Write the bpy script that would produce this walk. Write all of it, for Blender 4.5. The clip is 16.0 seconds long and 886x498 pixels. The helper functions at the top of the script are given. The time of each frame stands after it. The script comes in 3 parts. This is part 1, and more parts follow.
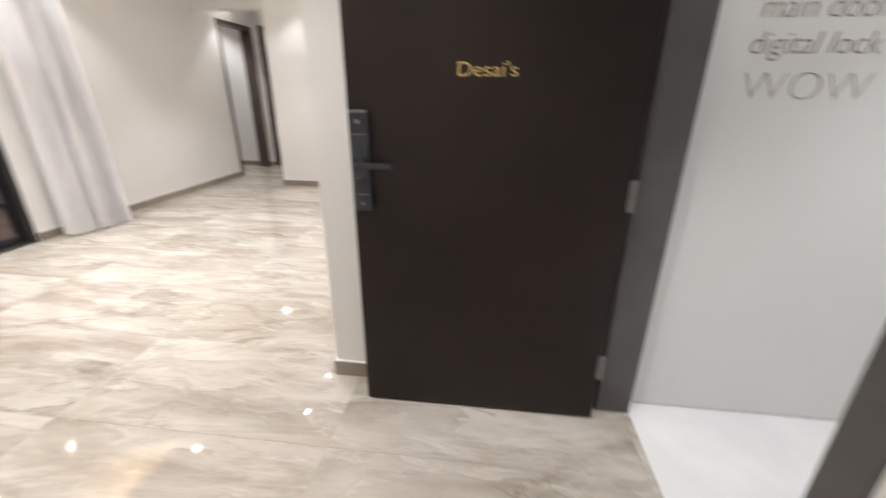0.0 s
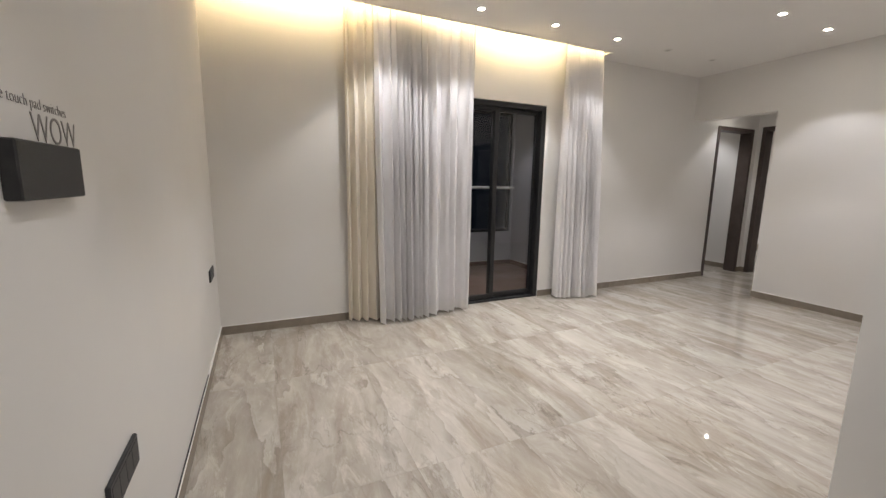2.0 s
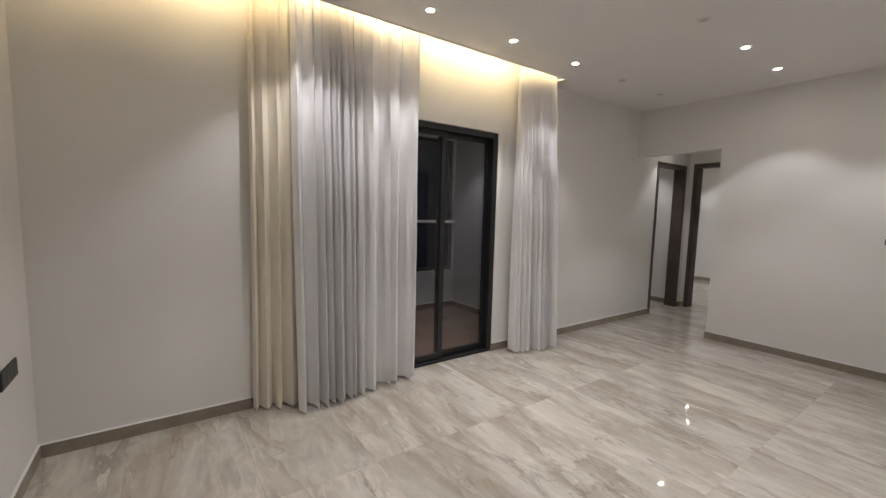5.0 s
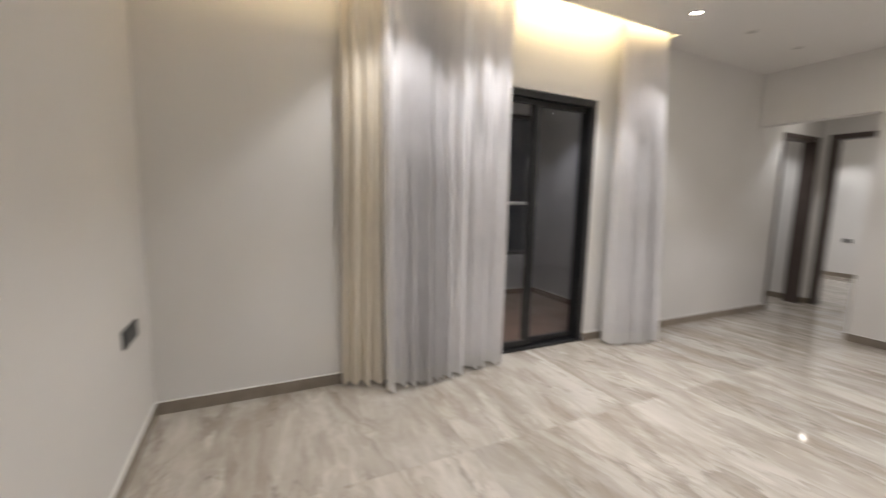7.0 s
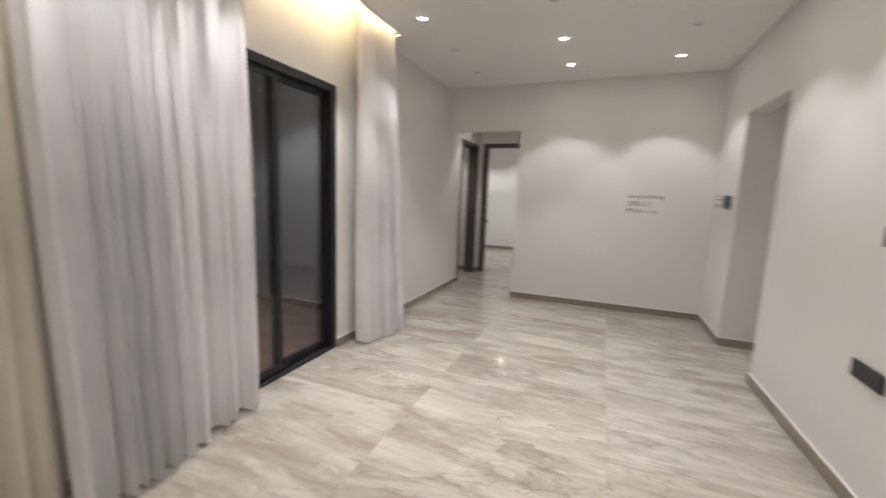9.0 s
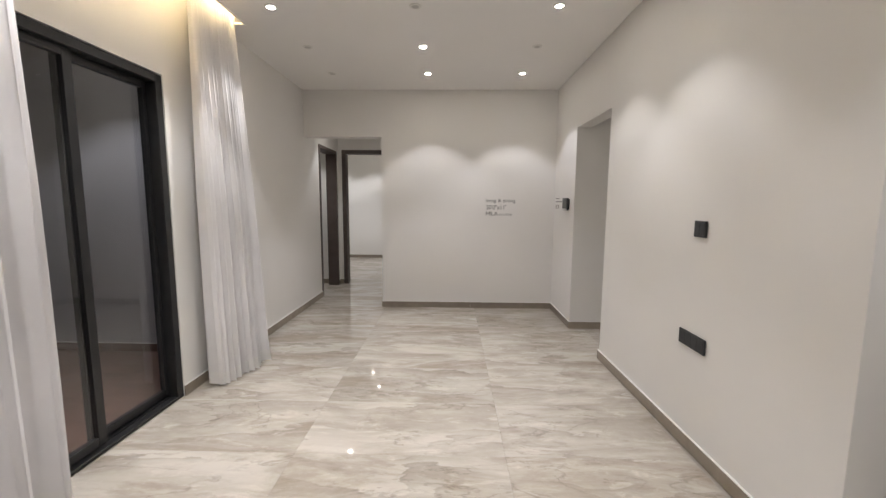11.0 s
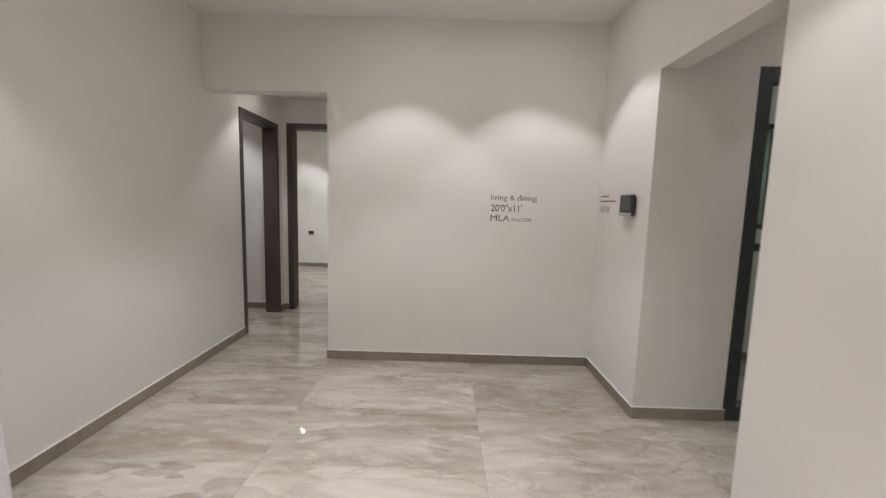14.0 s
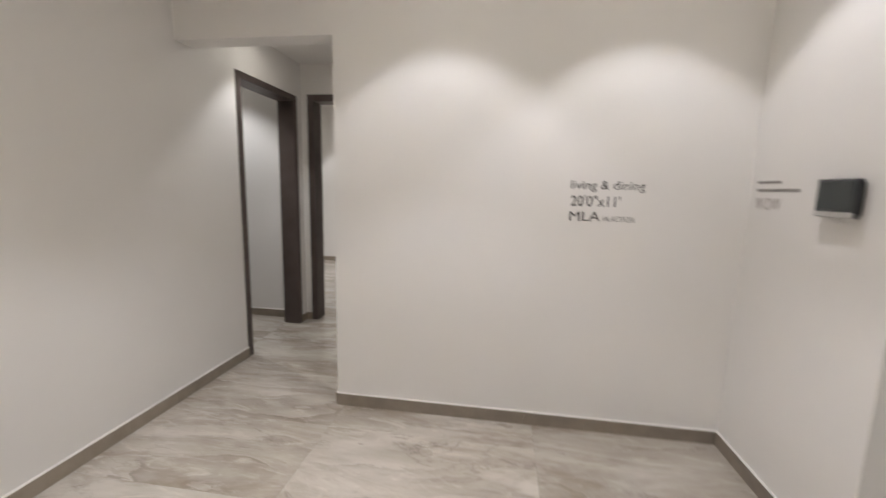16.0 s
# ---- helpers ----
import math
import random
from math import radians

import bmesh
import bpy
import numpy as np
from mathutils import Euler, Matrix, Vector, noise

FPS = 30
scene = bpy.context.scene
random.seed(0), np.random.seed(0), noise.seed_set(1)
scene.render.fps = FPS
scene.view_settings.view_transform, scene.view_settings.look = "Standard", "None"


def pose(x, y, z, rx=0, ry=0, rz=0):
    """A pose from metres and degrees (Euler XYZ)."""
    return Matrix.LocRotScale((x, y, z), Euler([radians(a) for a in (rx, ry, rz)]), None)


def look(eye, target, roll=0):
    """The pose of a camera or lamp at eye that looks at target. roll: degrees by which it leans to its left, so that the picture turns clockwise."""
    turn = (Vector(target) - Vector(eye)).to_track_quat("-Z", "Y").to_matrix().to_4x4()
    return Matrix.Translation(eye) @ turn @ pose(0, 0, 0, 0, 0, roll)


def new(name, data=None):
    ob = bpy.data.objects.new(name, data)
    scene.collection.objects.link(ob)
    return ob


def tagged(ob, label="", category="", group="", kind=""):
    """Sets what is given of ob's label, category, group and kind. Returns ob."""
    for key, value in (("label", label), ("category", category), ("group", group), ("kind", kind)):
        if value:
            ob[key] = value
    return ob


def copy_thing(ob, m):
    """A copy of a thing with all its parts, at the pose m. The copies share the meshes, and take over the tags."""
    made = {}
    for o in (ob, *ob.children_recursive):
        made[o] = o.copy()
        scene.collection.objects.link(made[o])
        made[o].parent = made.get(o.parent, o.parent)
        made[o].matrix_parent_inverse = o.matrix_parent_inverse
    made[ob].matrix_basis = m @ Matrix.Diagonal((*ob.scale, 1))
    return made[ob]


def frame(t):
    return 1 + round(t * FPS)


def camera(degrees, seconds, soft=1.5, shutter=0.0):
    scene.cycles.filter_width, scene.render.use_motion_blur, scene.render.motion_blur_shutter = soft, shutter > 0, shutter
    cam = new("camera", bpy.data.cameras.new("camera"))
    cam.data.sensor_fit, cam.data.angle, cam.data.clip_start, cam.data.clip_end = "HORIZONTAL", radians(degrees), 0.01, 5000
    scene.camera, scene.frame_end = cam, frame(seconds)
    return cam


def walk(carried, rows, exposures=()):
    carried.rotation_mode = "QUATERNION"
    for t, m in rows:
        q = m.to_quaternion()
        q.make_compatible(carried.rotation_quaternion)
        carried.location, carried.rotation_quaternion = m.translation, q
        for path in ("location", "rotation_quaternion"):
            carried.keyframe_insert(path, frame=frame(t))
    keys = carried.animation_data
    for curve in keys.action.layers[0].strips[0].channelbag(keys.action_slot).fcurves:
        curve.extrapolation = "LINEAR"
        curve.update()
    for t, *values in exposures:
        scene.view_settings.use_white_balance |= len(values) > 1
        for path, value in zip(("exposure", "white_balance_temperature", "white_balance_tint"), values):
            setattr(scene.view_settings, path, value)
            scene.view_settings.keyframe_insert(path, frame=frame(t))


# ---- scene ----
cam = camera(96.0, 16.0, 1.4, 0.5)
PATH = [
    (0, (-0.015, 0.048, 1.303), (-0.233, 1.898, 0.574), 0.5),
    (0.5, (-0.052, 0.023, 1.33), (-0.889, 1.754, 0.78), -0.4),
    (1, (-0.107, -0.009, 1.348), (-1.427, 1.435, 0.934), -0.1),
    (1.5, (-0.139, -0.037, 1.364), (-1.791, 1.045, 1.043), 0.5),
    (2, (-0.176, -0.07, 1.379), (-1.971, 0.749, 1.054), 0.9),
    (2.5, (-0.263, -0.066, 1.42), (-2.043, 0.793, 1.114), 1.7),
    (3, (-0.383, -0.069, 1.421), (-2.104, 0.924, 1.189), 2.2),
    (3.5, (-0.509, -0.052, 1.438), (-2.212, 0.972, 1.209), 1.1),
    (4, (-0.65, 0.052, 1.444), (-2.4, 1.006, 1.274), -0.1),
    (4.5, (-0.831, 0.166, 1.482), (-2.577, 1.126, 1.309), 0.8),
    (4.7, (-0.911, 0.183, 1.482), (-2.545, 1.321, 1.299), 1.4),
    (6.8, (-1.193, 0.149, 1.398), (-2.823, 1.287, 1.176), 1.4),
    (7, (-1.267, 0.127, 1.365), (-3.058, 0.982, 1.113), 1.3),
    (7.5, (-1.48, 0.059, 1.366), (-3.359, 0.697, 1.117), 2.2),
    (8, (-1.697, 0.035, 1.421), (-3.401, 1.034, 1.107), 1.7),
    (8.5, (-1.852, 0.092, 1.453), (-3.149, 1.593, 1.196), 2.8),
    (9, (-1.939, 0.12, 1.424), (-2.67, 1.961, 1.148), 2.0),
    (9.5, (-2.08, 0.112, 1.429), (-2.275, 2.088, 1.194), 0.4),
    (9.7, (-2.124, 0.093, 1.434), (-2.217, 2.076, 1.191), 0.4),
    (11.8, (-2.128, 0.58, 1.433), (-2.159, 2.571, 1.249), 0.6),
    (12, (-2.109, 0.706, 1.423), (-2.148, 2.699, 1.254), 1.3),
    (12.5, (-2.108, 1.098, 1.415), (-2.073, 3.089, 1.23), 1.1),
    (13, (-2.049, 1.482, 1.433), (-2.08, 3.475, 1.271), 0.7),
    (13.5, (-2.052, 1.84, 1.419), (-2.075, 3.836, 1.295), 2.2),
    (14, (-2.057, 2.203, 1.407), (-2.064, 4.19, 1.18), 1.6),
    (14.5, (-2.023, 2.537, 1.395), (-2.171, 4.518, 1.163), 1.4),
    (15, (-2.054, 2.835, 1.36), (-2.158, 4.815, 1.097), 1.8),
    (15.5, (-2.075, 3.096, 1.372), (-2.091, 5.063, 1.009), 0.6),
    (16, (-2.043, 3.292, 1.427), (-2.332, 5.249, 1.131), 1.4),
]
EXPOSURES = [(0.0, 0.83), (0.5, 0.86), (1.0, 0.7), (1.5, 0.55), (2.0, 0.06), (2.5, -0.17), (3.0, -0.22), (3.5, -0.14), (4.0, -0.18), (4.7, -0.36), (6.8, 0.02), (8.5, 0.01), (9.5, 0.08), (12.5, 0.08), (13.0, 0.08), (13.5, 0.10), (14.0, 0.14), (14.5, 0.36), (15.0, 0.43), (15.5, 0.41), (16.0, 0.34)]
walk(cam, [(t, look(eye, target, roll)) for t, eye, target, roll in PATH], EXPOSURES)

# ---- world and lamps' settings ----
world = bpy.data.worlds.new("night")
world.use_nodes = True
world.node_tree.nodes["Background"].inputs[0].default_value = (0.05, 0.07, 0.12, 1)
world.node_tree.nodes["Background"].inputs[1].default_value = 0.08
scene.world = world
SPOT_WATTS = 40.0
SPOT_ANGLE = 91.0
SPOT_COLOUR = (0.985, 0.972, 0.988)
NORTH_COLOUR = (0.955, 0.94, 1.0)   # the pair by the end wall is a little cooler
COVE_STRENGTH = 190.0

# ---- plan ----
XW, XE = -4.10, -0.758          # west (curtain) wall and east wall of the living room
YS, YN = -0.456, 5.64          # south and north walls
ZC = 2.90                      # ceiling
ZTOP = 3.12                    # slab above the cove
COVE_X, COVE_Y = -3.86, 3.72   # free edge of the ceiling along the cove, and where the cove ends


def east_shift(y):
    """The east wall is not quite parallel to the others: how far it leans out of XE at y."""
    return (4.77 - y) * 0.0142


# ---- materials ----
def material(name, rough=0.5, metal=0.0, colour=(0.8, 0.8, 0.8)):
    m = bpy.data.materials.new(name)
    m.use_nodes = True
    b = m.node_tree.nodes["Principled BSDF"]
    b.inputs["Base Color"].default_value = (*colour, 1)
    b.inputs["Roughness"].default_value = rough
    b.inputs["Metallic"].default_value = metal
    return m, m.node_tree.nodes, m.node_tree.links, b


def ramp(nodes, stops):
    r = nodes.new("ShaderNodeValToRGB")
    while len(r.color_ramp.elements) < len(stops):
        r.color_ramp.elements.new(0.5)
    for e, (p, c) in zip(r.color_ramp.elements, stops):
        e.position, e.color = p, (*c, 1)
    return r


def noise_node(nodes, links, scale, detail=4, rough=0.5, vector=None, distort=0.0):
    n = nodes.new("ShaderNodeTexNoise")
    n.inputs["Scale"].default_value, n.inputs["Detail"].default_value = scale, detail
    n.inputs["Roughness"].default_value, n.inputs["Distortion"].default_value = rough, distort
    if vector is not None:
        links.new(vector, n.inputs["Vector"])
    return n


def bump(nodes, links, b, height, strength, distance=0.002):
    k = nodes.new("ShaderNodeBump")
    k.inputs["Strength"].default_value, k.inputs["Distance"].default_value = strength, distance
    links.new(height, k.inputs["Height"])
    links.new(k.outputs[0], b.inputs["Normal"])


def mottled(name, c0, c1, scale, rough=0.5, grain=0.0, grain_scale=300, metal=0.0):
    """A surface that wanders between two near colours, with a fine grain."""
    m, nodes, links, b = material(name, rough, metal)
    pos = nodes.new("ShaderNodeNewGeometry").outputs["Position"]
    n = noise_node(nodes, links, scale, 5, 0.55, pos)
    r = ramp(nodes, [(0.3, c0), (0.7, c1)])
    links.new(n.outputs[0], r.inputs[0])
    links.new(r.outputs[0], b.inputs["Base Color"])
    g = noise_node(nodes, links, scale * 7, 3, 0.5, pos)
    rr = nodes.new("ShaderNodeMapRange")
    rr.inputs["To Min"].default_value, rr.inputs["To Max"].default_value = rough * 0.85, min(1, rough * 1.15)
    links.new(g.outputs[0], rr.inputs[0])
    links.new(rr.outputs[0], b.inputs["Roughness"])
    if grain:
        f = noise_node(nodes, links, grain_scale, 4, 0.6, pos)
        bump(nodes, links, b, f.outputs[0], grain, 0.0015)
    return m


def math_node(nodes, links, op, a, b=None):
    n = nodes.new("ShaderNodeMath")
    n.operation = op
    for k, v in enumerate((a, b)):
        if v is None:
            continue
        if isinstance(v, (int, float)):
            n.inputs[k].default_value = v
        else:
            links.new(v, n.inputs[k])
    return n.outputs[0]


def blend(nodes, links, fac, a, b, mode="MIX"):
    m = nodes.new("ShaderNodeMix")
    m.data_type, m.blend_type = "RGBA", mode
    for key, v in (("Factor", fac), ("A", a), ("B", b)):
        sock = [q for q in m.inputs if q.name == key and q.type == ("VALUE" if key == "Factor" else "RGBA")][0]
        if isinstance(v, (int, float)):
            sock.default_value = v
        elif isinstance(v, tuple):
            sock.default_value = (*v, 1)
        else:
            links.new(v, sock)
    return [q for q in m.outputs if q.type == "RGBA"][0]


def stone_material(name, dark, mid, light, vein, rough=0.09, spread=60.0, bands=2.1):
    """Polished stone in drawn-out bands along x, each fading up to a dark, ragged edge; each piece has its own cut of the pattern."""
    m, nodes, links, b = material(name, rough)
    pos = nodes.new("ShaderNodeNewGeometry").outputs["Position"]
    info = nodes.new("ShaderNodeObjectInfo")
    mul = nodes.new("ShaderNodeVectorMath")
    mul.operation = "MULTIPLY"
    mul.inputs[1].default_value = (spread, spread * 1.7, spread * 0.6)
    links.new(info.outputs["Random"], mul.inputs[0])
    add = nodes.new("ShaderNodeVectorMath")
    add.operation = "ADD"
    links.new(pos, add.inputs[0])
    links.new(mul.outputs[0], add.inputs[1])
    mp = nodes.new("ShaderNodeMapping")
    mp.inputs["Rotation"].default_value = (0, 0, radians(-4))
    mp.inputs["Scale"].default_value = (0.78, 2.35, 1.0)
    links.new(add.outputs[0], mp.inputs[0])
    wander = nodes.new("ShaderNodeVectorMath")
    wander.operation = "SCALE"
    wander.inputs["Scale"].default_value = 0.14
    links.new(noise_node(nodes, links, 1.7, 5, 0.62, mp.outputs[0]).outputs[1], wander.inputs[0])
    bent = nodes.new("ShaderNodeVectorMath")
    bent.operation = "ADD"
    links.new(mp.outputs[0], bent.inputs[0])
    links.new(wander.outputs[0], bent.inputs[1])
    v = bent.outputs[0]
    # bands: two saw-teeth across the grain, bent by noise of two sizes, each breaking off and coming back
    sep = nodes.new("ShaderNodeSeparateXYZ")
    links.new(v, sep.inputs[0])
    wide = noise_node(nodes, links, 1.1, 3, 0.55, v).outputs[0]
    ragged = noise_node(nodes, links, 4.6, 8, 0.71, v).outputs[0]
    # cloudy ground, with streaks drawn out along the grain
    cloud = noise_node(nodes, links, 1.25, 9, 0.66, v, 0.9).outputs[0]
    g = ramp(nodes, [(0.27, dark), (0.42, mid), (0.57, light), (0.80, light)])
    links.new(cloud, g.inputs[0])
    colour = g.outputs[0]
    fine_map = nodes.new("ShaderNodeMapping")
    fine_map.inputs["Scale"].default_value = (0.9, 4.6, 1.0)
    fine_map.inputs["Rotation"].default_value = (0, 0, radians(-7))
    links.new(add.outputs[0], fine_map.inputs[0])
    streak = noise_node(nodes, links, 1.6, 5, 0.55, fine_map.outputs[0], 1.1).outputs[0]
    st = ramp(nodes, [(0.28, dark), (0.48, mid), (0.66, light)])
    links.new(streak, st.inputs[0])
    colour = blend(nodes, links, 0.24, colour, st.outputs[0])
    for k, (freq, bend, rag, low, high, most) in enumerate(((bands * 0.48, 2.9, 0.55, 0.41, 0.58, 0.44), (bands * 0.85, 3.8, 0.9, 0.45, 0.62, 0.32))):
        run = math_node(nodes, links, "MULTIPLY", sep.outputs[1], freq)
        run = math_node(nodes, links, "ADD", run, math_node(nodes, links, "MULTIPLY", wide, bend))
        run = math_node(nodes, links, "ADD", run, math_node(nodes, links, "MULTIPLY", ragged, rag))
        saw = math_node(nodes, links, "FRACT", run)
        r = ramp(nodes, [(0.0, light), (0.06, light), (0.40, mid), (0.76, tuple((a + b) / 2 for a, b in zip(mid, dark))), (0.93, dark), (0.975, vein), (1.0, dark)])
        links.new(saw, r.inputs[0])
        gate = noise_node(nodes, links, 1.5 + 0.6 * k, 4, 0.6, v).outputs[0]
        gm = nodes.new("ShaderNodeMapRange")
        gm.inputs["From Min"].default_value, gm.inputs["From Max"].default_value = low, high
        gm.inputs["To Max"].default_value = most
        links.new(gate, gm.inputs[0])
        colour = blend(nodes, links, gm.outputs[0], colour, r.outputs[0])
    # pale splashes, and a little difference from piece to piece
    splash = noise_node(nodes, links, 4.0, 8, 0.72, v, 0.9).outputs[0]
    sm = nodes.new("ShaderNodeMapRange")
    sm.inputs["From Min"].default_value, sm.inputs["From Max"].default_value = 0.55, 0.66
    sm.inputs["To Max"].default_value = 0.62
    links.new(splash, sm.inputs[0])
    colour = blend(nodes, links, sm.outputs[0], colour, tuple(min(1, c * 1.12) for c in light))
    # brown clouds, fine broken veins and pale flecks
    brown = noise_node(nodes, links, 0.85, 7, 0.68, v, 1.4).outputs[0]
    bmr = nodes.new("ShaderNodeMapRange")
    bmr.inputs["From Min"].default_value, bmr.inputs["From Max"].default_value = 0.50, 0.64
    bmr.inputs["To Max"].default_value = 0.52
    links.new(brown, bmr.inputs[0])
    colour = blend(nodes, links, bmr.outputs[0], colour, (dark[0] * 1.04, dark[1] * 0.98, dark[2] * 0.92))
    thread = noise_node(nodes, links, 1.5, 6, 0.58, v, 0.8).outputs[0]
    away = math_node(nodes, links, "ABSOLUTE", math_node(nodes, links, "SUBTRACT", thread, 0.5))
    thin = nodes.new("ShaderNodeMapRange")
    thin.inputs["From Min"].default_value, thin.inputs["From Max"].default_value = 0.0, 0.013
    thin.inputs["To Min"].default_value, thin.inputs["To Max"].default_value = 0.45, 0.0
    links.new(away, thin.inputs[0])
    where = nodes.new("ShaderNodeMapRange")
    where.inputs["From Min"].default_value, where.inputs["From Max"].default_value = 0.46, 0.60
    links.new(noise_node(nodes, links, 1.9, 4, 0.6, add.outputs[0]).outputs[0], where.inputs[0])
    colour = blend(nodes, links, math_node(nodes, links, "MULTIPLY", thin.outputs[0], where.outputs[0]), colour, vein)
    fleck = noise_node(nodes, links, 9.0, 8, 0.75, v, 1.2).outputs[0]
    fm = nodes.new("ShaderNodeMapRange")
    fm.inputs["From Min"].default_value, fm.inputs["From Max"].default_value = 0.56, 0.70
    fm.inputs["To Max"].default_value = 0.5
    links.new(fleck, fm.inputs[0])
    colour = blend(nodes, links, fm.outputs[0], colour, light)
    tone = nodes.new("ShaderNodeMapRange")
    tone.inputs["To Min"].default_value, tone.inputs["To Max"].default_value = 0.92, 1.06
    links.new(info.outputs["Random"], tone.inputs[0])
    hsv = nodes.new("ShaderNodeHueSaturation")
    links.new(tone.outputs[0], hsv.inputs["Value"])
    links.new(colour, hsv.inputs["Color"])
    links.new(hsv.outputs[0], b.inputs["Base Color"])
    smear = noise_node(nodes, links, 3.0, 4, 0.6, pos)
    rr = nodes.new("ShaderNodeMapRange")
    rr.inputs["To Min"].default_value, rr.inputs["To Max"].default_value = rough * 0.5, rough * 1.7
    links.new(smear.outputs[0], rr.inputs[0])
    links.new(rr.outputs[0], b.inputs["Roughness"])
    return m


def skirting_material(name, c0, c1, rough=0.25):
    m = mottled(name, c0, c1, 9, rough)
    nodes, links = m.node_tree.nodes, m.node_tree.links
    b = nodes["Principled BSDF"]
    src = b.inputs["Base Color"].links[0].from_socket
    info = nodes.new("ShaderNodeObjectInfo")
    tone = nodes.new("ShaderNodeMapRange")
    tone.inputs["To Min"].default_value, tone.inputs["To Max"].default_value = 0.85, 1.12
    links.new(info.outputs["Random"], tone.inputs[0])
    hsv = nodes.new("ShaderNodeHueSaturation")
    links.new(tone.outputs[0], hsv.inputs["Value"])
    links.new(src, hsv.inputs["Color"])
    links.new(hsv.outputs[0], b.inputs["Base Color"])
    return m


def cloth_material(name, colour, through_light, see_through, weave=900.0):
    """Cloth: part of the light is thrown back, part shines through, and thin cloth shows what is behind."""
    m, nodes, links, b = material(name, 0.9, 0.0, colour)
    b.inputs["Sheen Weight"].default_value = 0.2
    out = nodes["Material Output"]
    tr = nodes.new("ShaderNodeBsdfTranslucent")
    tr.inputs[0].default_value = (*colour, 1)
    a = nodes.new("ShaderNodeMixShader")
    a.inputs[0].default_value = through_light
    links.new(b.outputs[0], a.inputs[1])
    links.new(tr.outputs[0], a.inputs[2])
    last = a
    if see_through:
        clear = nodes.new("ShaderNodeBsdfTransparent")
        last = nodes.new("ShaderNodeMixShader")
        last.inputs[0].default_value = see_through
        links.new(a.outputs[0], last.inputs[1])
        links.new(clear.outputs[0], last.inputs[2])
    links.new(last.outputs[0], out.inputs[0])
    pos = nodes.new("ShaderNodeNewGeometry").outputs["Position"]
    n = noise_node(nodes, links, weave, 2, 0.5, pos)
    bump(nodes, links, b, n.outputs[0], 0.25, 0.001)
    big = noise_node(nodes, links, 5, 3, 0.5, pos)
    r = ramp(nodes, [(0.3, tuple(c * 0.93 for c in colour)), (0.7, colour)])
    links.new(big.outputs[0], r.inputs[0])
    links.new(r.outputs[0], b.inputs["Base Color"])
    return m


def glow(name, colour, strength):
    m, nodes, links, b = material(name, 0.4, 0.0, (0.8, 0.8, 0.8))
    b.inputs["Emission Color"].default_value = (*colour, 1)
    b.inputs["Emission Strength"].default_value = strength
    return m


def glass_material(name, colour=(1, 1, 1), rough=0.0):
    m, nodes, links, b = material(name, rough, 0.0, colour)
    b.inputs["Transmission Weight"].default_value = 1.0
    b.inputs["IOR"].default_value = 1.45
    return m


WALL = mottled("wall_paint", (0.785, 0.765, 0.74), (0.81, 0.79, 0.765), 1.3, 0.62, 0.06, 220)
BALCONY_PAINT = mottled("balcony_grey_paint", (0.42, 0.41, 0.43), (0.47, 0.46, 0.48), 1.6, 0.75, 0.12, 160)
LOBBY_PAINT = mottled("lobby_paint", (0.70, 0.70, 0.69), (0.73, 0.73, 0.72), 1.3, 0.6, 0.06, 220)
CEILING = mottled("ceiling_paint", (0.845, 0.825, 0.80), (0.87, 0.85, 0.825), 0.9, 0.38, 0.03, 160)
STONE = stone_material("polished_stone", (0.255, 0.212, 0.168), (0.42, 0.379, 0.328), (0.578, 0.538, 0.486), (0.14, 0.112, 0.086), 0.035)
SKIRT = skirting_material("skirting_stone", (0.265, 0.222, 0.178), (0.325, 0.278, 0.226))
GROUT = mottled("grout", (0.34, 0.305, 0.265), (0.40, 0.36, 0.315), 30, 0.9)
CAULK = mottled("white_caulk", (0.80, 0.78, 0.75), (0.86, 0.84, 0.81), 20, 0.5)
LOBBY_STONE = mottled("lobby_white_marble", (0.70, 0.71, 0.72), (0.84, 0.84, 0.84), 2.2, 0.12)
BALCONY_TILE = stone_material("balcony_tile", (0.105, 0.055, 0.041), (0.14, 0.076, 0.058), (0.175, 0.100, 0.077), (0.055, 0.034, 0.026), 0.35)
BALCONY_SKIRT = mottled("balcony_skirting", (0.10, 0.055, 0.04), (0.14, 0.08, 0.055), 12, 0.4)
DOOR_WOOD = mottled("espresso_laminate", (0.013, 0.0082, 0.0066), (0.021, 0.0132, 0.011), 3.0, 0.42, 0.08, 500)
DOOR_WOOD.node_tree.nodes["Principled BSDF"].inputs["Specular IOR Level"].default_value = 0.32
FRAME_WOOD = mottled("dark_frame_wood", (0.075, 0.056, 0.050), (0.10, 0.078, 0.070), 6, 0.45, 0.08, 400)
GREY_FRAME = mottled("grey_frame_paint", (0.085, 0.078, 0.078), (0.11, 0.10, 0.10), 6, 0.45, 0.05, 400)
ALUMINIUM = mottled("black_aluminium", (0.010, 0.010, 0.011), (0.016, 0.016, 0.017), 8, 0.38)
KITCHEN_ALU = mottled("grey_green_aluminium", (0.030, 0.036, 0.036), (0.045, 0.052, 0.052), 8, 0.4)
BLACK = mottled("black_plastic", (0.022, 0.023, 0.026), (0.032, 0.034, 0.038), 25, 0.42)
LEATHER = mottled("black_leather_look", (0.016, 0.016, 0.017), (0.027, 0.027, 0.028), 60, 0.55, 0.5, 700)
SCREEN = mottled("dark_screen", (0.038, 0.046, 0.045), (0.048, 0.057, 0.056), 4, 0.12)
SILVER = mottled("brushed_metal", (0.55, 0.54, 0.53), (0.66, 0.65, 0.64), 30, 0.32, 0, 300, 1.0)
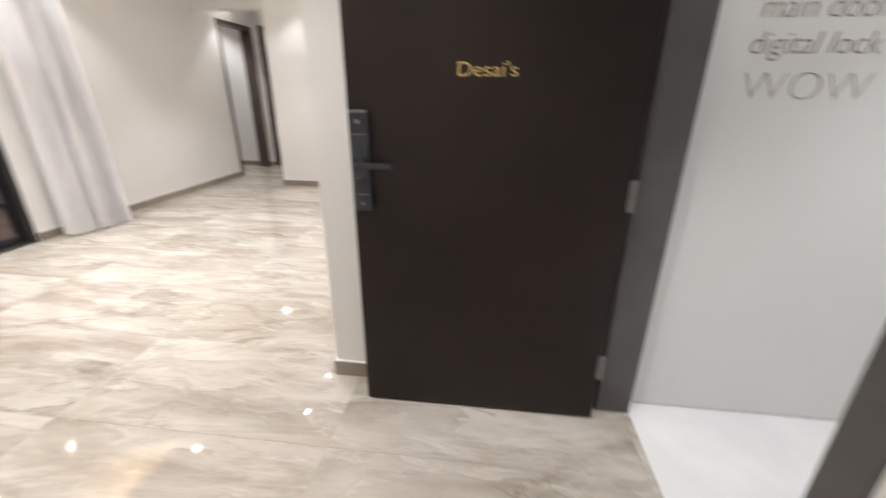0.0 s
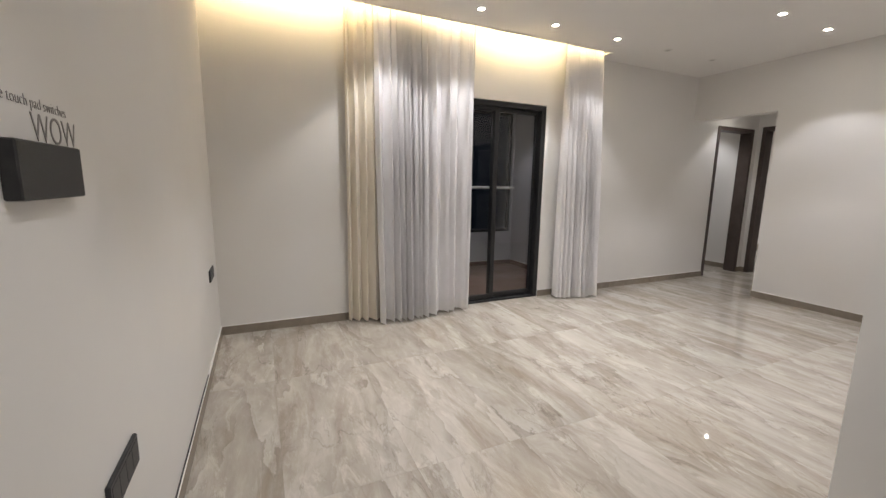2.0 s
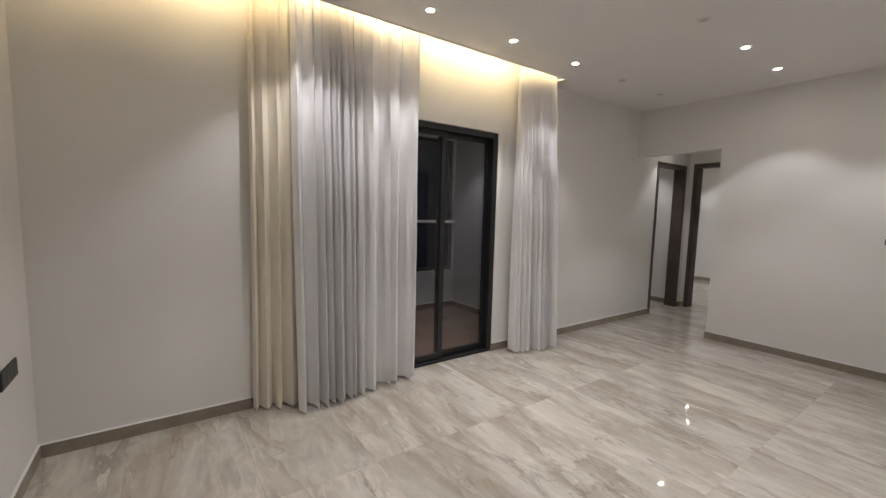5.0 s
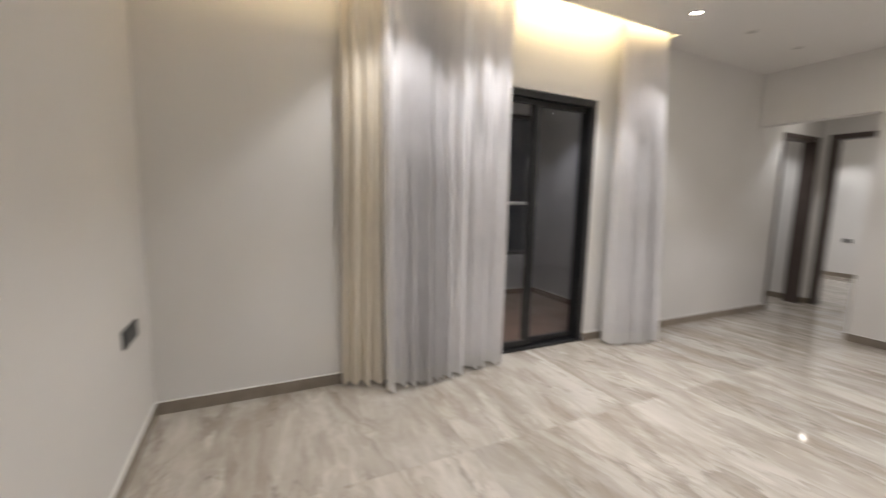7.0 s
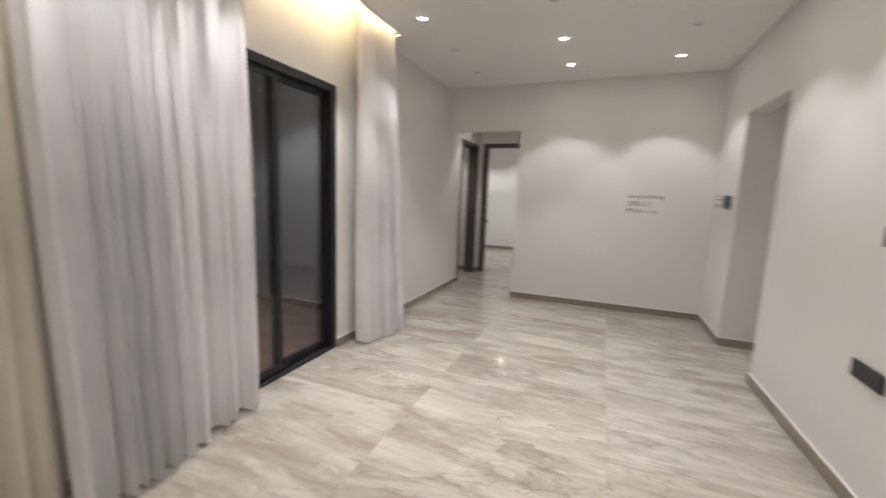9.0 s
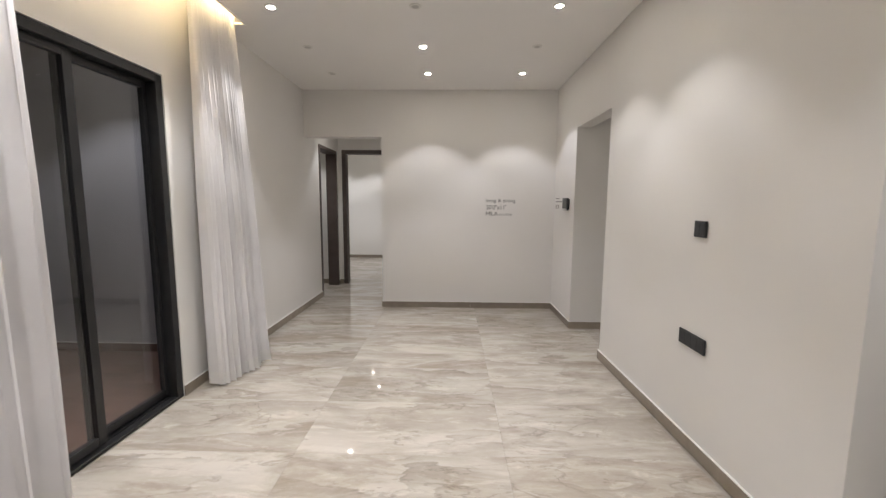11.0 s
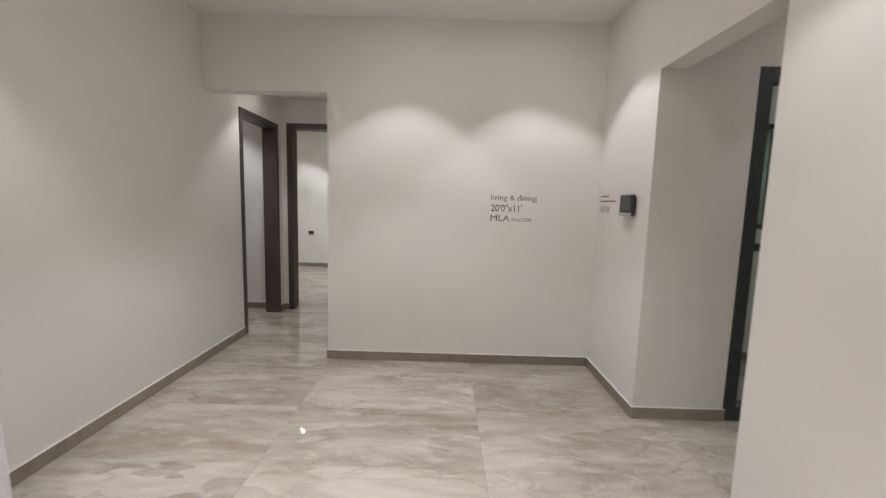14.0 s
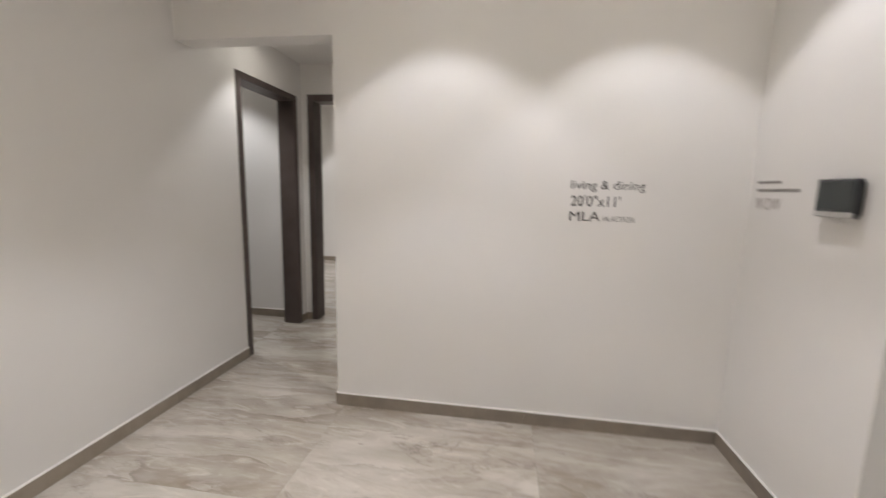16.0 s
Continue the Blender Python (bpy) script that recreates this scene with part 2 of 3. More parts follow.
DULL = mottled("dull_metal", (0.20, 0.19, 0.185), (0.27, 0.26, 0.25), 30, 0.45, 0, 300, 0.6)
GUNMETAL = mottled("gunmetal", (0.05, 0.052, 0.058), (0.075, 0.078, 0.086), 20, 0.35, 0.05, 500, 0.7)
BRASS = mottled("brass", (0.72, 0.52, 0.22), (0.82, 0.61, 0.28), 40, 0.3, 0, 300, 1.0)
INK = mottled("grey_vinyl_print", (0.055, 0.052, 0.05), (0.08, 0.076, 0.072), 40, 0.6)
PALE_INK = mottled("pale_vinyl_print", (0.26, 0.245, 0.23), (0.31, 0.29, 0.275), 40, 0.6)
BROWN_INK = mottled("brown_vinyl_print", (0.26, 0.22, 0.20), (0.32, 0.28, 0.25), 40, 0.6)
SHEER = cloth_material("sheer_cloth", (0.915, 0.892, 0.895), 0.04, 0.11)
SHEER_HEM = cloth_material("sheer_hem_cloth", (0.88, 0.862, 0.845), 0.10, 0.06)
CREAM = cloth_material("cream_cloth", (0.92, 0.845, 0.725), 0.06, 0.0)
CLEAR = glass_material("clear_glass", (0.93, 0.95, 0.95))
NIGHT_GLASS = glass_material("tinted_glass", (0.25, 0.28, 0.33))
GREEN_GLASS = glass_material("greenish_glass", (0.72, 0.80, 0.76), 0.03)
FROSTED = mottled("greenish_frosted_glass", (0.20, 0.28, 0.22), (0.42, 0.52, 0.42), 6, 0.3)
LED = glow("led_warm", (1.0, 0.765, 0.42), COVE_STRENGTH)
LENS_ON = glow("lamp_lens_lit", (1.0, 0.945, 0.86), 175.0)
LENS_OFF = mottled("lamp_lens_unlit", (0.50, 0.48, 0.46), (0.55, 0.53, 0.51), 30, 0.3)
TRIM_WHITE = mottled("white_trim_enamel", (0.74, 0.72, 0.69), (0.78, 0.76, 0.73), 20, 0.35)


# ---- building helpers ----
def box(bm, x0, x1, y0, y1, z0, z1, bevel=0.0, segments=1):
    r = bmesh.ops.create_cube(bm, size=1.0)
    vs = r["verts"]
    for v in vs:
        v.co = Vector((x0 + (v.co.x + 0.5) * (x1 - x0), y0 + (v.co.y + 0.5) * (y1 - y0), z0 + (v.co.z + 0.5) * (z1 - z0)))
    if bevel:
        es = list({e for v in vs for e in v.link_edges})
        bmesh.ops.bevel(bm, geom=es, offset=bevel, segments=segments, affect="EDGES", profile=0.5)
    return bm


def boxes(*rows, bevel=0.0):
    bm = bmesh.new()
    for r in rows:
        box(bm, *r, bevel=bevel)
    return bm


def rod(bm, a, b, radius, sides=12):
    a, b = Vector(a), Vector(b)
    m = Matrix.Translation((a + b) / 2) @ (b - a).to_track_quat("Z", "Y").to_matrix().to_4x4()
    bmesh.ops.create_cone(bm, cap_ends=True, segments=sides, radius1=radius, radius2=radius, depth=(b - a).length, matrix=m)
    return bm


def mesh_of(name, bm, mat, smooth=False):
    me = bpy.data.meshes.new(name)
    bmesh.ops.recalc_face_normals(bm, faces=bm.faces)
    bm.to_mesh(me)
    bm.free()
    me.materials.append(mat)
    if smooth:
        me.shade_smooth()
    return me


def part(name, bm, mat, parent, label="", smooth=False):
    ob = new(name, mesh_of(name, bm, mat, smooth))
    ob.parent = parent
    if label:
        tagged(ob, label)
    return ob


def thing(name, at, label, category, group="", turn=0.0):
    ob = new(name)
    ob.matrix_basis = pose(*at, 0, 0, turn)
    return tagged(ob, label, category, group)


def structure(name, bm, mat, label="", category=""):
    return tagged(new(name, mesh_of(name, bm, mat)), label, category, kind="structure")


def lettering(name, body, size, width, mat, parent, m, thin=0.0, shear=0.0):
    """A line of writing as thin letters; m places its lower left corner, width squeezes it to that many metres."""
    cu = bpy.data.curves.new(name, "FONT")
    cu.body, cu.size, cu.extrude, cu.offset, cu.shear = body, size, 0.0006, -thin, shear
    tmp = new(name + "_curve", cu)
    bpy.context.view_layer.update()
    me = bpy.data.meshes.new_from_object(tmp.evaluated_get(bpy.context.evaluated_depsgraph_get()))
    bpy.data.objects.remove(tmp)
    xs = [v.co.x for v in me.vertices]
    k, x0 = width / (max(xs) - min(xs)), min(xs)
    whole = bmesh.new()
    whole.from_mesh(me)
    # gather the islands, and the dots and marks that stand over them, letter by letter
    seen, islands = set(), []
    for v in whole.verts:
        if v.index in seen:
            continue
        stack, island = [v], []
        seen.add(v.index)
        while stack:
            w = stack.pop()
            island.append(w)
            for e in w.link_edges:
                o = e.other_vert(w)
                if o.index not in seen:
                    seen.add(o.index)
                    stack.append(o)
        islands.append(island)
    groups = []
    for island in sorted(islands, key=lambda a: min(v.co.x for v in a)):
        a, b = min(v.co.x for v in island), max(v.co.x for v in island)
        if groups and min(b, groups[-1][1]) - a > 0.6 * min(b - a, groups[-1][1] - groups[-1][0]):
            groups[-1][1] = max(b, groups[-1][1])
            groups[-1][2].extend(island)
        else:
            groups.append([a, b, list(island)])
    for a, b, verts in groups:
        bm = bmesh.new()
        made = {v: bm.verts.new(m @ Vector(((v.co.x - x0) * k, v.co.y, v.co.z))) for v in verts}
        for f in {f for v in verts for f in v.link_faces}:
            bm.faces.new([made[v] for v in f.verts])
        part("letter", bm, mat, parent)
    whole.free()
    bpy.data.meshes.remove(me)


# ---- walls ----
structure("wall_west", boxes(
    (XW - 0.15, XW, YS - 0.15, 1.434, 0, ZTOP), (XW - 0.15, XW, 3.024, 6.2, 0, ZTOP),
    (XW - 0.15, XW, 1.434, 3.024, 2.285, ZTOP), (XW - 0.15, XW, 6.2, 7.1, 2.29, ZTOP),
    (XW - 0.15, XW, 7.1, 7.22, 0, ZTOP)), WALL, "cream painted wall behind the curtains", "wall")
structure("wall_south", boxes((XW, 0.64, YS - 0.15, YS, 0, ZTOP)), WALL, "cream painted wall with black switch plates", "wall")
structure("wall_north", boxes((-3.07, -0.75, YN, YN + 0.15, 0, ZTOP), (XW, -3.07, YN, YN + 0.15, 2.30, ZTOP)), WALL,
          "cream painted end wall with grey lettering beside an opening", "wall")
east = boxes((XE, XE + 0.15, 1.60, 3.86, 0, ZTOP), (XE, XE + 0.15, 3.86, 4.77, 2.265, ZTOP))
for v in east.verts:
    v.co.x += east_shift(v.co.y)
structure("wall_east", east, WALL,
          "cream painted wall with an opening to the kitchen", "wall")
structure("wall_shaft", boxes((XE, -0.14, 4.77, YN + 0.15, 0, ZTOP)), WALL, "cream painted wall block carrying the intercom", "wall")
structure("wall_foyer_north", boxes((-0.565, 0.64, 1.60, 1.75, 0, ZTOP)), WALL, "cream painted wall behind the open entrance door", "wall")
structure("wall_entry", boxes((0.465, 0.64, YS, 0.45, 0, ZTOP), (0.5, 0.64, 1.58, 1.60, 0, ZTOP), (0.5, 0.64, 0.45, 1.58, 2.34, ZTOP)), WALL,
          "cream painted wall round the entrance doorway", "wall")
# corridor and the rooms behind it
structure("wall_corridor_end", boxes((XW - 0.15, -4.035, 7.22, 7.37, 0, ZTOP), (-3.07, -1.6, 7.22, 7.37, 0, ZTOP), (-4.035, -3.07, 7.22, 7.37, 2.33, ZTOP)), WALL,
          "cream painted wall at the end of the corridor", "wall")
structure("wall_corridor_east", boxes((-3.07, -2.92, YN + 0.15, 7.22, 0, ZTOP)), WALL, "cream painted corridor wall", "wall")
structure("wall_bedroom_north", boxes((-6.4, XW - 0.15, 7.22, 7.37, 0, ZTOP)), WALL, "cream painted bedroom wall", "wall")
structure("wall_bedroom_west", boxes((-6.55, -6.4, 4.2, 7.37, 0, ZTOP)), WALL, "cream painted bedroom wall", "wall")
structure("wall_bedroom_south", boxes((-6.4, XW - 0.15, 4.2, 4.35, 0, ZTOP)), WALL, "cream painted bedroom wall", "wall")
structure("wall_far_north", boxes((-6.2, -1.6, 10.6, 10.75, 0, ZTOP)), WALL, "cream painted far bedroom wall with a socket", "wall")
structure("wall_far_west", boxes((-6.35, -6.2, 7.37, 10.75, 0, ZTOP)), WALL, "cream painted far bedroom wall", "wall")
structure("wall_far_east", boxes((-1.75, -1.6, 7.37, 10.6, 0, ZTOP)), WALL, "cream painted far bedroom wall", "wall")
# balcony
structure("wall_balcony_north", boxes((-6.15, XW - 0.15, 3.89, 4.04, 0, ZTOP)), BALCONY_PAINT, "grey painted balcony side wall", "wall")
structure("wall_balcony_west", boxes((-6.15, -6.0, 0.4, 3.89, 0, 0.57), (-6.15, -6.0, 3.86, 3.89, 0.57, ZTOP), (-6.15, -6.0, 0.4, 1.2, 0.57, ZTOP),
                                     (-6.15, -6.0, 1.2, 3.86, 2.55, ZTOP)), BALCONY_PAINT, "grey painted balcony parapet wall", "wall")
structure("wall_balcony_south", boxes((-6.0, XW - 0.15, 0.4, 0.55, 0, ZTOP)), BALCONY_PAINT, "grey painted balcony side wall", "wall")
# kitchen passage, kitchen and lobby
structure("wall_passage_south", boxes((XE + 0.15, 1.2, 3.71, 3.86, 0, ZTOP)), WALL, "cream painted passage wall", "wall")
structure("wall_passage_east", boxes((1.2, 1.35, 3.71, 4.85, 0, ZTOP)), WALL, "cream painted passage wall", "wall")
structure("wall_kitchen_south", boxes((0.75, 1.2, 4.77, 4.87, 0, ZTOP), (-0.14, 0.75, 4.77, 4.87, 2.295, ZTOP)), WALL, "cream painted wall round the kitchen door", "wall")
structure("wall_kitchen_north", boxes((-0.14, 2.2, 5.9, 6.05, 0, 1.25), (-0.14, 2.2, 5.9, 6.05, 2.2, ZTOP), (-0.14, 0.25, 5.9, 6.05, 1.25, 2.2), (1.6, 2.2, 5.9, 6.05, 1.25, 2.2)),
          WALL, "pale painted kitchen wall", "wall")
structure("wall_kitchen_east", boxes((2.2, 2.35, 4.87, 6.05, 0, ZTOP)), WALL, "pale painted kitchen wall", "wall")
structure("wall_lobby_north", boxes((0.64, 3.0, 1.58, 1.75, 0, ZTOP)), LOBBY_PAINT, "white painted lift lobby wall with lettering", "wall")
structure("wall_lobby_east", boxes((3.0, 3.15, -1.2, 1.75, 0, ZTOP)), LOBBY_PAINT, "white painted lift lobby wall", "wall")
structure("wall_lobby_south", boxes((0.64, 3.0, -1.2, -1.05, 0, ZTOP), (0.52, 0.64, -1.2, YS - 0.15, 0, ZTOP)), LOBBY_PAINT, "white painted lift lobby wall", "wall")

# ---- ceilings ----
structure("ceiling", boxes(
    (COVE_X, XE, YS, YN, ZC, ZC + 0.02), (XE, 0.5, YS, 1.60, ZC, ZC + 0.02), (XW, COVE_X, COVE_Y, YN, ZC, ZC + 0.02),
    (COVE_X - 0.004, COVE_X + 0.010, YS, COVE_Y, ZC - 0.006, ZC + 0.022)), CEILING, "pale satin plaster ceiling with recessed downlights", "ceiling")
structure("ceiling_slab", boxes((XW - 0.15, 0.64, YS - 0.15, YN + 0.15, ZTOP, ZTOP + 0.1)), CEILING, "plaster above the light cove", "ceiling")
structure("ceiling_corridor", boxes((XW, -3.07, YN + 0.15, 7.22, 2.62, 2.66)), CEILING, "lowered corridor ceiling", "ceiling")
structure("ceiling_bedrooms", boxes((-6.4, XW - 0.15, 4.35, 7.22, 2.88, 2.92), (-6.2, -1.75, 7.37, 10.6, 2.88, 2.92)), CEILING, "pale bedroom ceiling", "ceiling")
structure("ceiling_balcony", boxes((-6.0, XW - 0.15, 0.55, 3.89, 2.88, 2.92)), CEILING, "pale balcony ceiling", "ceiling")
structure("ceiling_kitchen", boxes((XE + 0.15, 1.2, 3.86, 4.77, 2.66, 2.70), (-0.14, 2.2, 4.87, 5.9, 2.8, 2.84)), CEILING, "pale kitchen ceiling", "ceiling")
structure("ceiling_lobby", boxes((0.64, 3.0, -1.05, 1.58, 2.9, 2.94)), CEILING, "pale lobby ceiling", "ceiling")

# ---- doors and windows ----
# main entrance: grey painted frame and the dark leaf, open flat against the foyer wall
frame_main = thing("door_frame", (0.56, 1.02, 0), "grey painted entrance door frame", "door frame")
tagged(frame_main, kind="structure")
part("jamb", boxes((-0.10, 0.08, -0.57, -0.50, 0, 2.34), bevel=0.003), GREY_FRAME, frame_main)
part("jamb", boxes((-0.065, 0.08, 0.485, 0.56, 0, 2.34), bevel=0.003), GREY_FRAME, frame_main)
part("head", boxes((-0.065, 0.08, -0.50, 0.485, 2.265, 2.34), bevel=0.003), GREY_FRAME, frame_main)

leaf = thing("entrance_door", (0.485, 1.475, 0.008), "open dark espresso entrance door with brass lettering", "door")
part("leaf", boxes((-1.002, -0.018, -0.025, 0.020, 0, 2.25), bevel=0.003), DOOR_WOOD, leaf)
for z in (0.205, 0.915, 1.86):
    h = boxes((-0.030, -0.012, -0.0275, -0.0255, z, z + 0.11))
    rod(h, (-0.010, -0.030, z), (-0.010, -0.030, z + 0.11), 0.006)
    part("hinge", h, DULL, leaf, "brushed metal hinge")
# the lock's parts are set out from the height of its lower edge
LZ = 0.887
lock = part("digital_lock", boxes((-0.994, -0.926, -0.050, -0.025, LZ, LZ + 0.352), bevel=0.006), GUNMETAL, leaf, "gunmetal digital door lock with lever handle")
part("keypad", boxes((-0.989, -0.931, -0.055, -0.050, LZ + 0.282, LZ + 0.346), bevel=0.002), BLACK, lock)
part("metal_line", boxes((-0.9901, -0.931, -0.0535, -0.050, LZ + 0.272, LZ + 0.2745)), DULL, lock)
part("metal_line", boxes((-0.972, -0.933, -0.0535, -0.050, LZ + 0.061, LZ + 0.0640)), DULL, lock)
part("latch_window", boxes((-0.980, -0.940, -0.054, -0.050, LZ + 0.091, LZ + 0.123), bevel=0.002), BLACK, lock)
for ring_name, x, z, r in (("keyhole", -0.960, LZ + 0.315, 0.008), ("screw", -0.956, LZ + 0.028, 0.006)):
    kh = bmesh.new()
    rod(kh, (x, -0.0575, z), (x, -0.050, z), r)
    part(ring_name, kh, DULL, lock)
hd = bmesh.new()
rod(hd, (-0.952, -0.050, LZ + 0.172), (-0.952, -0.090, LZ + 0.172), 0.017, 16)
box(hd, -0.968, -0.834, -0.098, -0.083, LZ + 0.161, LZ + 0.183, 0.005, 2)
part("lever_handle", hd, GUNMETAL, lock)
NAME_M = Matrix.Translation((-0.622, -0.0265, 1.346)) @ pose(0, 0, 0, 90, 0, 0)
lettering("name_lettering", "Desai's", 0.062, 0.192, BRASS, leaf, NAME_M)

# bedroom doors: dark frames, both doorways open
def door_frame_in_x_wall(x0, x1, y0, y1, top, label):
    f = thing("door_frame", ((x0 + x1) / 2, (y0 + y1) / 2, 0), label, "door frame")
    tagged(f, kind="structure")
    a, b = (x1 - x0) / 2, (y1 - y0) / 2
    part("jamb", boxes((-a, a, -b, -b + 0.055, 0, top), bevel=0.003), FRAME_WOOD, f)
    part("jamb", boxes((-a, a, b - 0.055, b, 0, top), bevel=0.003), FRAME_WOOD, f)
    part("head", boxes((-a, a, -b + 0.055, b - 0.055, top - 0.055, top), bevel=0.003), FRAME_WOOD, f)
    return f


door_frame_in_x_wall(XW - 0.162, XW + 0.012, 6.2, 7.1, 2.29, "dark brown wooden frame of an open bedroom doorway")
f2 = thing("door_frame", (-3.5525, 7.295, 0), "dark brown wooden frame of an open doorway at the corridor end", "door frame")
tagged(f2, kind="structure")
part("jamb", boxes((-0.4825, -0.4175, -0.087, 0.087, 0, 2.33), bevel=0.003), FRAME_WOOD, f2)
part("jamb", boxes((0.4175, 0.4825, -0.087, 0.087, 0, 2.33), bevel=0.003), FRAME_WOOD, f2)
part("head", boxes((-0.4175, 0.4175, -0.087, 0.087, 2.265, 2.33), bevel=0.003), FRAME_WOOD, f2)

# sliding balcony door
slide = thing("sliding_door", (XW - 0.075, 2.229, 0), "black aluminium sliding glass door to the balcony", "sliding door")
part("frame", boxes((-0.065, 0.068, -0.795, -0.74, 0, 2.28), (-0.065, 0.068, 0.735, 0.795, 0, 2.28), (-0.065, 0.068, -0.74, 0.735, 2.225, 2.28),
                    (-0.065, 0.068, -0.74, 0.735, 0.0, 0.022), bevel=0.003), ALUMINIUM, slide)
part("track", boxes((-0.025, -0.019, -0.74, 0.735, 0.022, 0.03), (0.015, 0.021, -0.74, 0.735, 0.022, 0.03)), ALUMINIUM, slide)


def sash(x, y0, y1, parent, handle):
    s = part("sash", boxes((x - 0.018, x + 0.018, y0, y0 + 0.055, 0.03, 2.235), (x - 0.018, x + 0.018, y1 - 0.055, y1, 0.03, 2.235),
                           (x - 0.018, x + 0.018, y0 + 0.055, y1 - 0.055, 0.03, 0.085), (x - 0.018, x + 0.018, y0 + 0.055, y1 - 0.055, 2.18, 2.235), bevel=0.002), ALUMINIUM, parent)
    g = part("pane", boxes((x - 0.003, x + 0.003, y0 + 0.05, y1 - 0.05, 0.08, 2.185)), CLEAR, s, "clear glass pane")
    g.visible_shadow = False
    if handle:
        part("handle", boxes((x + 0.018, x + 0.032, y0 + 0.016, y0 + 0.040, 0.92, 1.12), bevel=0.004), BLACK, s)
    return s


sash(-0.022, 0.120, 0.762, slide, True)
sash(0.018, -0.762, 0.175, slide, False)

# balcony window and rail
bw = thing("window_1", (-6.08, 2.53, 0.57), "dark framed balcony window with night behind it", "window")
tagged(bw, kind="structure")
part("window_frame", boxes((-0.04, 0.04, -1.33, -1.28, 0, 1.98), (-0.04, 0.04, 1.28, 1.33, 0, 1.98), (-0.04, 0.04, -1.28, 1.28, 0, 0.05), (-0.04, 0.04, -1.28, 1.28, 1.93, 1.98),
                           (-0.035, 0.035, 0.38, 0.43, 0.05, 1.93), (-0.035, 0.035, -0.45, -0.40, 0.05, 1.93), bevel=0.002), ALUMINIUM, bw)
for y0, y1 in ((-1.28, -0.45), (-0.40, 0.38), (0.43, 1.28)):
    part("pane", boxes((-0.004, 0.004, y0, y1, 0.05, 1.93)), NIGHT_GLASS, bw, "dark window pane")
rail = thing("balcony_rail", (-5.99, 2.53, 1.32), "white metal hand rail across the balcony window", "railing")
rb = bmesh.new()
rod(rb, (0.045, -1.33, 0), (0.045, 1.33, 0), 0.021, 14)
part("bar", rb, TRIM_WHITE, rail)
for y in (-1.3, -0.42, 0.41, 1.3):
    rb = bmesh.new()
    rod(rb, (-0.05, y, 0), (0.045, y, 0), 0.010)
    part("bracket", rb, TRIM_WHITE, rail)

# kitchen door
kd = thing("kitchen_door", (0.30, 4.82, 0), "grey aluminium kitchen door with clear glass panes", "door")
part("frame", boxes((-0.45, -0.365, -0.057, 0.05, 0, 2.295), (0.365, 0.45, -0.057, 0.05, 0, 2.295), (-0.365, 0.365, -0.057, 0.05, 2.21, 2.295), (-0.365, 0.365, -0.057, 0.05, 0, 0.10), bevel=0.003), KITCHEN_ALU, kd)
part("mid_rail", boxes((-0.365, 0.365, -0.045, 0.04, 1.155, 1.205), bevel=0.003), KITCHEN_ALU, kd)
for z0, z1 in ((0.10, 1.155), (1.205, 2.21)):
    g = part("pane", boxes((-0.365, 0.365, -0.004, 0.004, z0, z1)), GREEN_GLASS, kd, "greenish glass pane")
    g.visible_shadow = False
kw = thing("window_2", (0.925, 5.975, 1.25), "kitchen window with greenish frosted panes", "window")
tagged(kw, kind="structure")
part("window_frame", boxes((-0.675, -0.63, -0.04, 0.04, 0, 0.95), (0.63, 0.675, -0.04, 0.04, 0, 0.95), (-0.63, 0.63, -0.04, 0.04, 0, 0.045), (-0.63, 0.63, -0.04, 0.04, 0.905, 0.95), (-0.02, 0.02, -0.035, 0.035, 0.045, 0.905)), KITCHEN_ALU, kw)
for x0, x1 in ((-0.63, -0.02), (0.02, 0.63)):
    part("pane", boxes((x0, x1, -0.004, 0.004, 0.045, 0.905)), FROSTED, kw, "greenish frosted pane")


# ---- lamps ----
def downlight_meshes(lit):
    ring = bmesh.new()
    n, r0, r1, h = 32, 0.027, 0.046, 0.006
    loops = []
    for r, z in ((r1, 0.0), (r1 - 0.002, -h * 0.6), (r1 - 0.006, -h), (r0 + 0.002, -h), (r0, -h * 0.5)):
        loops.append([ring.verts.new((r * math.cos(2 * math.pi * i / n), r * math.sin(2 * math.pi * i / n), z)) for i in range(n)])
    for a, b in zip(loops, loops[1:]):
        for i in range(n):
            ring.faces.new((a[i], a[(i + 1) % n], b[(i + 1) % n], b[i]))
    disc = bmesh.new()
    bmesh.ops.create_cone(disc, cap_ends=True, segments=n, radius1=r0, radius2=r0, depth=0.002, matrix=Matrix.Translation((0, 0, -0.0035)))
    return ring, disc


def downlight(lit, label):
    d = thing("downlight", (0, 0, 0), label, "downlight", "recessed ceiling downlights")
    ring, disc = downlight_meshes(lit)
    part("trim_ring", ring, TRIM_WHITE, d, "", True)
    part("lens", disc, LENS_ON if lit else LENS_OFF, d, "glowing lens" if lit else "unlit lens")
    return d


def spot(x, y, z, watts, angle=SPOT_ANGLE, colour=SPOT_COLOUR, soft=0.46):
    li = bpy.data.lights.new("downlight_beam", "SPOT")
    li.energy, li.spot_size, li.spot_blend, li.shadow_soft_size, li.color = watts, radians(angle), soft, 0.010, colour
    ob = new("downlight_beam", li)
    ob.location = (x, y, z - 0.012)


